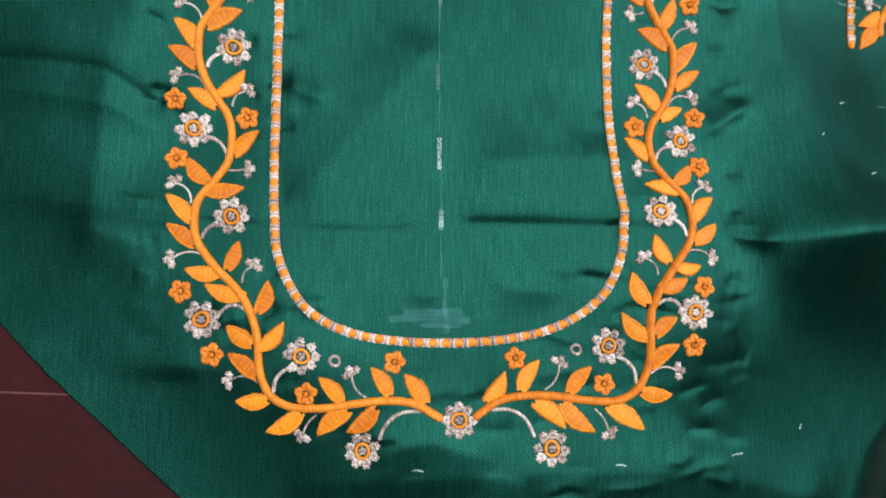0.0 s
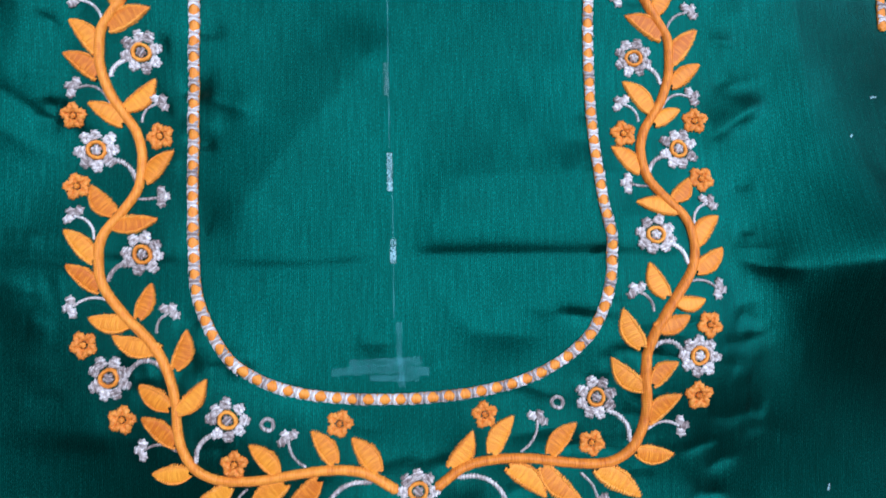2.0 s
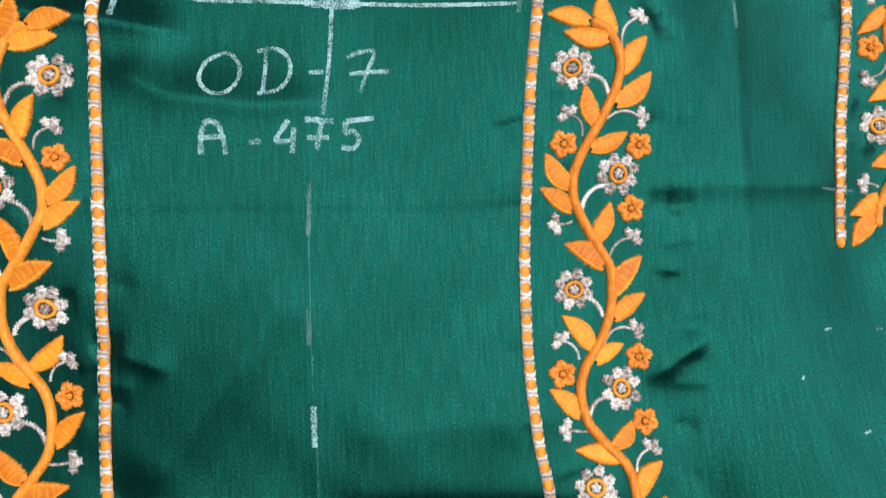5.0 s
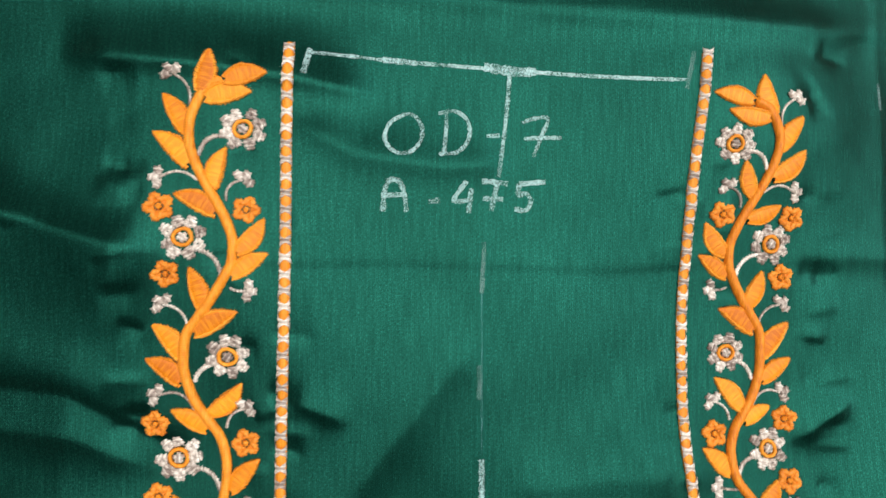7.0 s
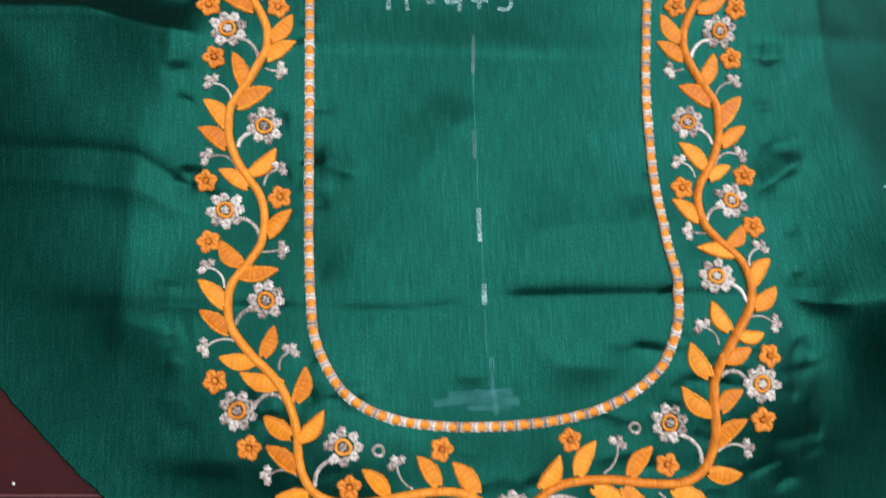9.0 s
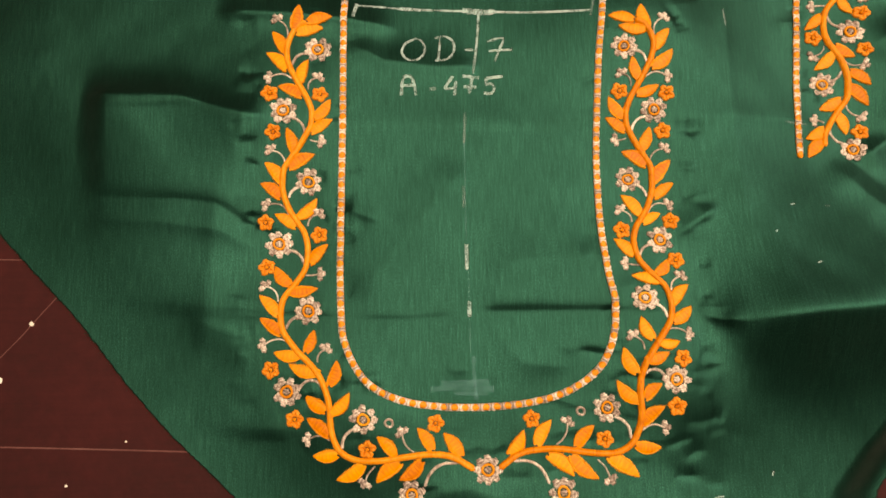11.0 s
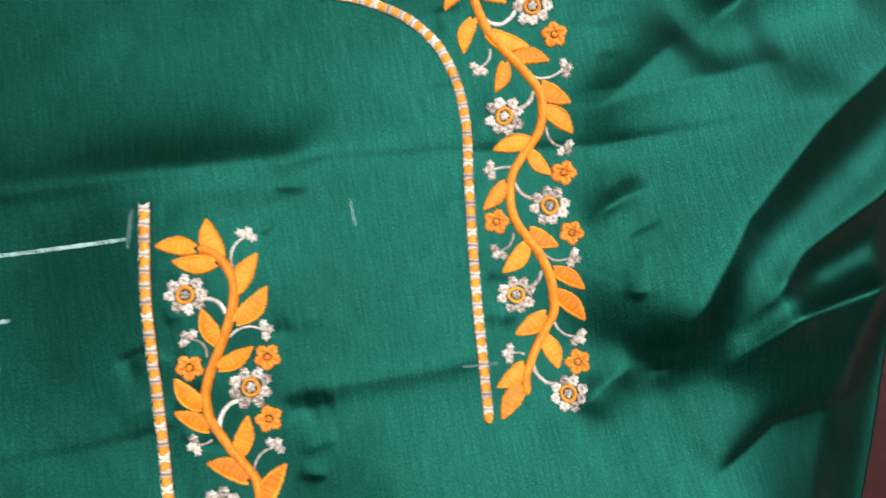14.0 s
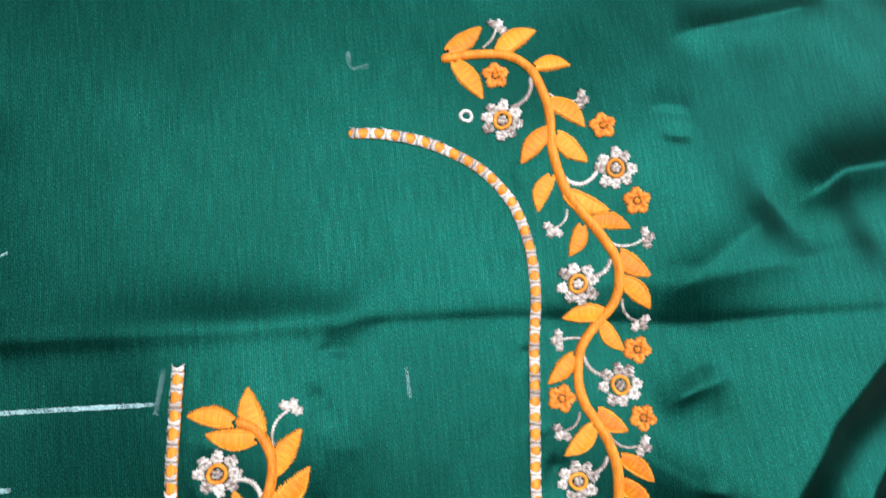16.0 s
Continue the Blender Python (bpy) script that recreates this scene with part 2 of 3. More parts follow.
def lap(x, y, points, amp, wide):
    """A pressed crease: flat up to the line, then rising sharply beyond it and sinking away again."""
    best = np.full(np.shape(x), 1e9)
    side = np.zeros(np.shape(x))
    along = np.zeros(np.shape(x))
    lengths = [math.hypot(bx - ax, by - ay) for (ax, ay), (bx, by) in zip(points[:-1], points[1:])]
    done, total = 0.0, sum(lengths)
    for (ax, ay), (bx, by), ln in zip(points[:-1], points[1:], lengths):
        dx, dy = (bx - ax) / ln, (by - ay) / ln
        t = np.clip((x - ax) * dx + (y - ay) * dy, 0, ln)
        ex, ey = x - ax - t * dx, y - ay - t * dy
        d = np.hypot(ex, ey)
        near = d < best
        side = np.where(near, dx * ey - dy * ex, side)
        along = np.where(near, done + t, along)
        best = np.where(near, d, best)
        done += ln
    fade = np.clip(np.minimum(along, total - along) / min(18.0, 0.35 * total), 0, 1)
    up = np.logaddexp(0.0, np.sign(side) * best * 2.2) / 2.2 / wide
    return amp * fade * fade * (3 - 2 * fade) * up * np.exp(1 - up)


LAPS = [
    ([(-80, 82.5), (-38, 81.5), (-4, 84)], 0.75, 5), ([(-1, 86), (41, 86), (86, 85), (128, 82)], 1.6, 8.5), ([(-250, 95), (-200, 92), (-157, 88), (-100, 84.5), (-78, 83)], 1.3, 7),
    ([(-250, 164), (-184, 160), (-162, 157), (-137, 141), (-112, 131)], 2.0, 12), ([(302, 143), (342, 161), (395, 166), (440, 170)], 3.2, 14),
    ([(150, 307), (219, 303.5), (286, 294), (400, 290)], 1.3, 8), ([(-260, 318), (-39, 315.5), (27, 311.5), (108, 307.5), (173, 305.5)], 1.1, 6),
    ([(272, 195), (300, 200), (334, 206)], 1.5, 16), ([(-240, 219), (-165, 220)], 1.2, 7), ([(126, 207), (160, 208), (230, 207)], 0.7, 5), ([(-178, 12), (-110, 9)], 1.2, 6),
    ([(-100, 205), (-40, 206), (50, 203), (100, 206)], 0.45, 5), ([(-3, 304), (10, 300.5), (24, 309)], 0.8, 4),
]
FOLDS = [
    ([(-250, 95), (-190, 91), (-150, 87), (-110, 84)], 2.0, 12, 5),
    ([(136, 75), (206, 82), (258, 86), (372, 90)], 26, 75, 42),
    ([(136, 84), (150, 79), (166, 76)], 2.5, 7, 4),
    ([(146, 77), (206, 82), (258, 86), (372, 90)], 5, 20, 30),
    ([(-260, 318), (-39, 316), (27, 312), (108, 308), (173, 306)], 2.2, 12, 5),
    ([(225, 316), (290, 310), (380, 318)], 3.0, 14, 14),
    ([(130, 207), (160, 208), (226, 207)], 0.8, 8, 4),
    # the deep folds beyond the outer vine, on the side away from the east lamp
    ([(-255, 228), (-187, 225), (-152, 214), (-122, 208)], 9.5, 14, 44),
    ([(-250, 150), (-200, 146), (-160, 140), (-128, 124)], 2.0, 12, 8),
    ([(-182, 84), (-155, 76), (-128, 68)], 2.4, 8, 12),
    ([(-188, 20), (-150, 18), (-104, 16)], 2.6, 14, 8),
    ([(-170, 55), (-165, 120), (-158, 180)], 1.6, 12, 14),
    # between the cords
    ([(-2, 340), (-2, 35)], 0.35, 5, 5),
    ([(175, 430), (175, 110)], 0.5, 4, 6),
    ([(-170, 288), (-110, 284), (-83, 281), (-42, 274)], 4.2, 14, 6.5),
    ([(-84, 266), (-55, 251), (-20, 247), (14, 249)], 3.6, 14, 9),
    ([(-84, 155), (-70, 149), (-54, 143)], 1.6, 8, 4),
    ([(5, 114), (50, 118), (104, 118)], 2.4, 16, 25),
    ([(-74, 92), (-42, 132), (0, 182)], 2.4, 20, 12),
    ([(42, 155), (60, 132), (82, 102)], 1.4, 12, 12),
    ([(12, 72), (30, 54), (64, 50)], 1.4, 10, 8),
    ([(128, 130), (143, 140), (160, 152)], 3.4, 10, 6),
    # below the neck's flowers
    ([(-80, -40), (0, -36), (60, -34), (130, -36), (200, -52)], 2.2, 20, 20),
    ([(-42, -24), (-5, -19), (28, -30)], 2.2, 12, 12),
    # ridges that fan out from the end of the second vine
    ([(284, 180), (308, 212), (338, 250), (380, 285), (436, 320), (505, 365)], 21, 60, 24),
    ([(326, 202), (362, 232), (402, 250), (470, 292)], 13, 16, 14),
    ([(316, 184), (350, 204), (400, 212), (460, 224)], 18, 11, 29),
    ([(254, 178), (270, 190), (290, 199)], 5.0, 10, 14),
    ([(272, 260), (290, 268), (308, 272)], 3.2, 10, 7),
    ([(276, 300), (306, 320), (340, 340)], 4.2, 14, 16),
    ([(336, 334), (365, 350), (425, 356)], 9.0, 14, 14),
    ([(300, 418), (340, 424), (385, 432)], 2.4, 8, 6),
    ([(236, 183), (262, 150), (300, 128)], 3.0, 16, 14),
]
# broad swells: middle, width and height
SWELLS = [(122, 45, 32, 9.5), (70, 25, 30, -1.6), (108, 92, 35, 2.9), (258, 185, 50, -10.3), (243, 235, 45, -0.7), (272, 355, 40, 11.6), (251, 314, 40, -9.0), (-123, 130, 35, -5.0), (-120, 217, 35, 4.7), (112, 275, 36, 10.5), (-68, 20, 30, 4.5), (-103, 87, 35, -0.2), (-110, 275, 40, 2.6), (122, 130, 32, -1.2), (120, 215, 35, -0.1)]
PUCKERS = []
pr = random.Random(4)
for _ in range(210):
    px, sgn = pr.choice(((-90, 1), (-90, -1), (92, 1), (90, -1), (-136, -1), (-136, -1), (138, 1), (138, 1), (236, -1), (285, 1)))
    py = pr.uniform(-5, 300) if abs(px) < 200 else pr.uniform(190, 390)
    qx, ln = px + pr.uniform(-5, 5), pr.uniform(8, 22)
    PUCKERS.append(([(qx, py), (qx + sgn * ln, py + pr.uniform(-6, 6))], pr.uniform(-0.95, 0.85), pr.uniform(3, 7), pr.uniform(1.6, 3.4)))

for _ in range(70):
    qx, qy, ln, lean = pr.uniform(-120, 135), pr.uniform(-50, 72), pr.uniform(14, 40), pr.uniform(-0.35, 0.35)
    PUCKERS.append(([(qx, qy), (qx + ln * 0.5, qy + ln * lean * 0.5 + pr.uniform(-3, 3)), (qx + ln, qy + ln * lean)], pr.uniform(-0.95, 0.95), pr.uniform(2.5, 6), pr.uniform(1.8, 3.5)))

LEFT_EDGE = [(-95, 30), (-70, -80), (-46, -122), (-18, -152), (14, -187), (45, -216), (85, -249), (124, -287), (260, -420), (620, -420)]
RIGHT_EDGE = [(-95, 120), (-80, 216), (-50, 238), (-26, 247), (-4, 265), (36, 303), (83, 357), (112, 378), (145, 393), (176, 406), (240, 440), (330, 500), (620, 500)]


def relief(x, y):
    """Height of the cloth in mm over the point x, y in mm."""
    single = np.ndim(x) == 0
    x, y = np.atleast_1d(np.asarray(x, float)), np.atleast_1d(np.asarray(y, float))
    z = 0.9 * np.sin(x / 41 + 0.6 * np.sin(y / 37)) * np.sin(y / 53 + 1.0) + 0.5 * np.sin(x / 19 + y / 31) * np.sin(y / 23)
    z = z + 0.12 * np.sin(x / 6.5 + 2 * np.sin(y / 17)) * np.sin(y / 11 + x / 29)
    for cx, cy, wide, high in SWELLS:
        z = z + high * np.exp(-((x - cx) ** 2 + (y - cy) ** 2) / (2 * wide * wide))
    for f in FOLDS:
        z = z + crease(x, y, *f)
    for f in PUCKERS:
        (ax, ay), (bx, by) = f[0][0], f[0][-1]
        m = (x > min(ax, bx) - 26) & (x < max(ax, bx) + 26) & (y > min(ay, by) - 26) & (y < max(ay, by) + 26)
        if np.any(m):
            z[m] += crease(x[m], y[m], *f)
    for f in LAPS:
        z = z + lap(x, y, *f)
    low = FLOOR_Z * 1000 + 1.2
    inside = np.minimum((x - np.interp(y, *zip(*LEFT_EDGE))) / 160, (np.interp(y, *zip(*RIGHT_EDGE)) - x) / 36)
    inside = np.clip(np.minimum(inside, (y + 97) / 45), 0, 1)
    z = low + (z - low) * inside * inside * (3 - 2 * inside)
    z = low + np.log1p(np.exp((z - low) * 1.5)) / 1.5
    return z[0] if single else z


def on_cloth(x, y, lift=0.0, turn=0.0, scale=1.0, reach=5.0):
    """Pose of a thing lying on the cloth at x, y in mm, turned by radians in its plane."""
    z = relief([x, x + reach, x - reach, x, x], [y, y, y, y + reach, y - reach])
    gx, gy = (z[1] - z[2]) / (2 * reach), (z[3] - z[4]) / (2 * reach)
    z0 = max(z[0], (z[1] + z[2]) / 2 - 0.3, (z[3] + z[4]) / 2 - 0.3)
    tilt = Vector((0, 0, 1)).rotation_difference(Vector((-gx, -gy, 1)).normalized()).to_matrix().to_4x4()
    return Matrix.Translation((x / 1000, y / 1000, (z0 + lift) / 1000)) @ tilt @ Matrix.Rotation(turn, 4, "Z") @ Matrix.Scale(scale, 4)


# ---- the cloth ----
def cloth_sheet():
    ys = np.arange(-95, 500, 1.15)
    cols = 640
    rows = []
    wob = np.random.RandomState(3)
    for y in ys:
        xl = np.interp(y, *zip(*LEFT_EDGE)) + wob.uniform(-0.5, 0.5)
        xr = np.interp(y, *zip(*RIGHT_EDGE)) + wob.uniform(-0.5, 0.5)
        rows.append(np.column_stack([np.linspace(xl, xr, cols), np.full(cols, y)]))
    p = np.vstack(rows)
    z = relief(p[:, 0], p[:, 1])
    me = mesh_object("embroidered_silk_cloth", np.column_stack([p, z]) / 1000, grid_faces(len(ys), cols), SILK)
    ob = new("embroidered_silk_cloth", me)
    mod = ob.modifiers.new("thickness", "SOLIDIFY")
    mod.thickness, mod.offset = 0.0005, -1
    return tagged(ob, "creased dark green silk cloth with orange floral embroidery, on the floor", "cloth")


cloth = cloth_sheet()


# ---- embroidery: one half of the neck pattern, outward and upward from the middle, in mm ----
STEM = [
    (7.7, -8.7), (11.5, -6.2), (21.5, -1), (33.9, 0.5), (48.6, -0.8), (63.1, -2.8), (77.5, -2.5), (87, 1.7), (91.8, 9), (93.9, 17.5),
    (94.4, 32), (98.5, 45.7), (104.4, 54.5), (112.8, 63.5), (120.6, 75.2), (121.5, 85.5), (118.8, 95.9), (111.3, 105.1), (105, 115), (104, 128),
    (106.4, 137.7), (110.8, 144.5), (116.3, 153.4), (119.9, 163.6), (120.3, 171.4), (119.1, 179.2), (114.6, 185.8), (109.1, 193.6), (104.7, 201.2), (102.1, 206.7),
    (101.4, 215.4), (103.8, 223), (107.1, 229.5), (111.5, 237.1), (116, 245.9), (118.4, 253.6), (118.6, 261.4), (116.7, 268.1), (112.6, 275), (106.2, 278.5),
]
# base and tip of every leaf
LEAVES_LOW = [
    (88.2, 1, 105.2, -0.1), (72.7, -4.1, 90.7, -14.5), (51, -3.1, 66.7, -15.7), (38.1, -2.3, 52.7, -14.4), (54.2, -0.6, 66, 11.6),
    (31.9, 2.2, 41.8, 16.2), (14.7, -1.7, 26, 12.9), (114, 103, 124.6, 116.3), (116.7, 99.1, 97.2, 101.6), (122.1, 84.2, 134.2, 97.7),
    (121.4, 72.7, 134.9, 83.8), (109.2, 59.7, 127.3, 62.2), (107.1, 60.8, 101.1, 75.9), (98.3, 48.9, 118.2, 55), (93.7, 40.7, 87.9, 57),
    (95.7, 25.8, 108.9, 35.9), (93.9, 24, 81, 37.5), (93.7, 11.5, 108.8, 22.5),
]
LEAVES_HIGH = [
    (114.7, 272.7, 110.8, 290), (106.2, 278, 88.9, 281.7), (113.6, 271.1, 95, 274.4), (119.1, 256.9, 129.1, 273), (117.6, 244, 132.4, 257.7),
    (109.3, 235, 104.5, 252.2), (107, 225.6, 124, 233.6), (100.4, 210, 89.5, 224.4), (102.6, 201.2, 88, 210.8), (112.4, 188.1, 117.7, 205.5),
    (116.9, 179.2, 99.5, 188.1), (120.4, 169.2, 132.1, 183.6), (120.6, 159.5, 134.6, 169.9), (111.3, 146.7, 98.1, 159.9), (110.8, 140.7, 125.2, 149.8),
    (102.8, 116.7, 90.9, 129.9),
]
# flower heads with the foot of their stalk, and the stalk's bow
BLOSSOMS = [
    (45.2, -22.9, 17.7, -4.8, -0.22), (73.9, 21.4, 87, 4.2, 0.2), (120, 38.4, 96.3, 39.6, -0.35), (104, 87.3, 118.7, 76.4, 0.2),
    (122.4, 130.6, 106, 116.8, -0.2), (103.7, 170.2, 116.3, 160.2, 0.2), (120, 216.7, 105.7, 201.2, -0.2), (98.5, 259.3, 115, 248.1, 0.25),
]
ROSETTES = [(30.7, 18.4), (71.7, 3.9), (116.1, 21.9), (129.3, 51.6), (129.7, 115.6), (96.7, 135.9), (130.9, 144.3), (126.3, 202.6), (96.5, 227.6), (128.8, 228.3)]
BUDS = [
    (50.6, 13.2, 43.8, 2, 0.15), (73.2, -15.5, 66.7, -5.9, -0.1), (107.5, 9.9, 94.3, 9, -0.2), (96.1, 110.7, 105.9, 110.3, -0.05),
    (130.4, 103.5, 122.5, 93.4, -0.2), (132.9, 66.9, 119, 69.3, -0.15), (94.6, 63.7, 100, 55.6, 0.2), (125.5, 280.5, 118.7, 268.1, -0.2),
    (129.3, 239.6, 114.7, 238.6, -0.2), (97.8, 239.2, 104, 230.7, 0.25), (127.7, 190.9, 118.4, 181.4, -0.2), (96.1, 196.2, 102.6, 197.3, -0.1),
    (130.1, 155.5, 116.2, 149, -0.25), (97.1, 149.5, 104.3, 141.7, 0.2),
]
EYELET = (58.6, 19.2)


def middle(y):
    """The pattern's middle line drifts a little sideways towards the hem."""
    return 6.5 * np.clip((110 - np.asarray(y, float)) / 90, 0, 1)


def left_half(u, v):
    return float(middle(v) - u), float(v)


def pull(u, v, table):
    """How far hand and hoop pulled the sewing aside at a place, from a few pulls (u, v, dx, dy)."""
    p = np.array(table)
    w = np.exp(-((p[:, 0] - u) ** 2 + (p[:, 1] - v) ** 2) / (2 * 13.0 ** 2))
    return (w[:, None] * p[:, 2:]).sum(axis=0) / (w.sum() + 0.2)


RIGHT_PULLS = [
    (31, 18, -4.2, 0.9), (116, 22, -1.6, 1.3), (130, 116, 1.6, -0.9), (97, 136, 3.3, 0.1), (131, 144, -1.2, -4.3), (51, 13, -1.1, 1.9), (95, 64, -1.0, 1.3), (133, 67, -2.7, -1.9),
    (96, 111, 2.8, 2.4), (130, 104, -0.4, -1.4), (97, 150, 0.4, -0.5), (130, 156, -1.9, -3.5), (122, 281, 0.9, -3.3), (129, 240, -1.9, -1.6), (97, 228, 0.5, 1.4), (127, 197, -0.6, -0.8),
    (96, 196, -0.2, 0.8), (120, 38, -0.5, -0.4), (122, 131, 0.0, -0.6), (120, 217, 0.6, -0.7), (74, 21, -0.3, 0.8), (98, 280, 0.8, -2.5),
]
FRONT_PULLS = [
    (72, 4, -0.1, -1.4), (116, 22, -1.4, -4.0), (129, 52, -1.6, -1.0), (97, 136, 1.3, 1.6), (131, 144, -0.6, 1.4), (95, 64, -0.2, 1.8), (133, 67, -1.6, -0.2), (96, 111, 1.9, 0.4), (97, 150, 0.7, 1.8),
    (130, 156, -1.7, 2.2), (74, 21, -0.9, 0.2), (120, 38, 0.3, -1.1), (104, 87, -0.2, 1.1), (122, 131, -1.0, 1.2), (104, 170, 0.2, 2.5), (120, 217, 1.5, 1.0), (128, 191, 1.6, 0.3), (96, 196, 2.9, 0.8),
]


def right_half(u, v):
    """The other half lies a little pulled out of true."""
    aside = np.interp(v, (20, 42, 60, 90, 130, 170, 216, 260, 280), (0, 0, 0, 0.5, -2.3, -0.6, 2.4, 4.6, 4.6)) * min(1.0, max(0.0, (u - 55) / 15))
    up = np.interp(v, (-10, 5, 25, 60, 95, 125), (0, 3, 4, 4, 4, 0)) * min(1.0, max(0.0, (u - 25) / 30))
    aside -= 0.27 * max(0.0, u - 104) * math.exp(-(((v - 47) / 22) ** 2))
    dx, dy = pull(u, v, RIGHT_PULLS)
    return float(middle(v) + u + aside + dx), float(v + up + dy)


def front_half(u, v):
    dx = np.interp(v, (20, 40, 87, 130, 170, 217), (0.0, -0.3, -1.2, -2.1, -2.8, -1.5))
    dy = np.interp(v, (10, 25, 40, 60, 90, 130, 170, 217), (2.0, 1.8, -2.0, -3.6, -2.8, -1.7, -1.2, 0.8))
    x, y = 153.9 + 0.9839 * u - 0.0781 * v, 409.8 - 0.0781 * u - 0.9839 * v + 6.0 * min(1.0, max(0.0, (10 - v) / 12))
    px, py = pull(u, v, FRONT_PULLS)
    return float(x + dx + px), float(y + dy + py)


def tube(name, path, half, high, mat, twist=0.0, pitch=1.0, wobble=0.0, seed=1, knots=0.10):
    """A raised satin-stitch bar along a path in mm, with slanted stitch ridges."""
    r = np.random.RandomState(seed)
    d = np.gradient(path, axis=0)
    d /= np.linalg.norm(d, axis=1)[:, None]
    nrm = np.column_stack([-d[:, 1], d[:, 0]])
    run = np.concatenate([[0], np.cumsum(np.linalg.norm(np.diff(path, axis=0), axis=1))])
    angles = np.linspace(-0.12, math.pi + 0.12, 9)
    rows = []
    taper = np.clip(np.minimum(run, run[-1] - run) / (half * 1.2) + 0.45, 0, 1)
    for j, a in enumerate(angles):
        off = math.cos(a)
        ridge = 1 + knots * np.cos(2 * math.pi * (run + twist * off * half) / pitch)
        edge = half * (1 + wobble * r.uniform(-1, 1, len(run))) * taper
        q = path + nrm * (off * edge * (ridge if abs(off) > 0.8 else 1))[:, None]
        zz = relief(q[:, 0], q[:, 1]) + max(-0.25, high * math.sin(a)) * ridge * taper + 0.05
        rows.append(np.column_stack([q, zz]))
    v = np.stack(rows, axis=1).reshape(-1, 3) / 1000
    return mesh_object(name, v, grid_faces(len(path), len(angles)), mat)


def leaf_outline(u, length, bend):
    """Half width and sideways bow of a leaf at the share u of its length."""
    w = 4.5 * (math.sin(math.pi * (0.10 + 0.90 * u) ** 0.95) ** 0.8) * (1 - 0.10 * u) + 0.12
    return w, bend * math.sin(math.pi * u)


def leaf_mesh(seed):
    """The padded satin fill of a leaf 18 mm long and its blanket-stitched edge, as two meshes."""
    r = np.random.RandomState(seed)
    length, n, cols = 18.0, 84, 19
    bend = r.uniform(0.04, 0.12) * length
    verts = []
    for i in range(n):
        u = i / (n - 1)
        w, bow = leaf_outline(u, length, bend)
        for j in range(cols):
            s = -1 + 2 * j / (cols - 1)
            a = abs(s)
            x = u * length - a * 1.5 * (1 - u)
            y = s * w * (0.84 if s > 0 else 1.0) * 0.93 + bow
            dome = (1 - a ** 3.0) ** 0.5 * 0.95 * min(1, w / 2)
            stitch = 0.05 * math.sin(2 * math.pi * (u * length - s * 3.0) / 0.5) + r.uniform(-0.05, 0.05)
            verts.append((x, y, dome + stitch * (1 - a ** 4) + (-0.25 if a > 0.99 else 0.10)))
    fill = mesh_object("leaf", np.array(verts) / 1000, grid_faces(n, cols), LEAF_ORANGE)
    verts, faces = [], []
    for side in (-1, 1):
        u = 0.02
        while u < 1.0:
            w, bow = leaf_outline(u, length, bend)
            k = 0.84 if side > 0 else 1.0
            first = len(verts)
            reach, slant, thick = r.uniform(0.98, 1.13), r.uniform(0.7, 1.3), r.uniform(0.36, 0.46)
            inner = max(0.0, 1 - r.uniform(1.0, 1.7) / max(w, 1.0))
            for a, z in ((inner, 0.55), ((inner + 1) / 2, 1.25), (0.97, 0.75), (reach + 0.1 / max(w, 0.6), -0.15)):
                x = u * length - min(a, 1) * 1.5 * (1 - u) + (a - 0.8) * 1.6 * slant
                y = side * k * w * a + bow
                for dx, dz in ((-thick, -0.12), (0.0, 0.16), (thick, -0.12)):
                    verts.append((x + dx * (0.45 if a > 1 else 1.0), y, z * min(1, w / 1.8) + dz + 0.1))
            for i in range(3):
                for c in range(2):
                    b = first + i * 3 + c
                    faces.append((b, b + 1, b + 4, b + 3))
            u += r.uniform(0.75, 0.98) / length
    return fill, mesh_object("edge_stitching", np.array(verts) / 1000, faces, EDGE_ORANGE)


def lump(cx, cy, cz, rx, ry, rz, turn, r, verts, faces, rings=5, segs=12, ridge=0.12):
    """A ridged, half-flattened knot of thread added to verts and faces."""
    first = len(verts)
    c, s = math.cos(turn), math.sin(turn)
    for i in range(rings + 1):
        a = math.pi / 2 * i / rings
        for j in range(segs):
            b = 2 * math.pi * j / segs
            k = 1 + ridge * (1 if j % 2 else -1) * math.cos(a) + r.uniform(-0.08, 0.08)
            x, y = rx * math.cos(a) * math.cos(b) * k, ry * math.cos(a) * math.sin(b) * k
            verts.append((cx + x * c - y * s, cy + x * s + y * c, cz + rz * math.sin(a) * (1 + r.uniform(-0.1, 0.1))))
    for i in range(rings):
        for j in range(segs):
            k = (j + 1) % segs
            faces.append((first + i * segs + j, first + i * segs + k, first + (i + 1) * segs + k, first + (i + 1) * segs + j))


def lumps_mesh(name, specs, mat, seed, **kw):
    verts, faces, r = [], [], random.Random(seed)
    for spec in specs:
        lump(*spec, r, verts, faces, **kw)
    return mesh_object(name, np.array(verts) / 1000, faces, mat)


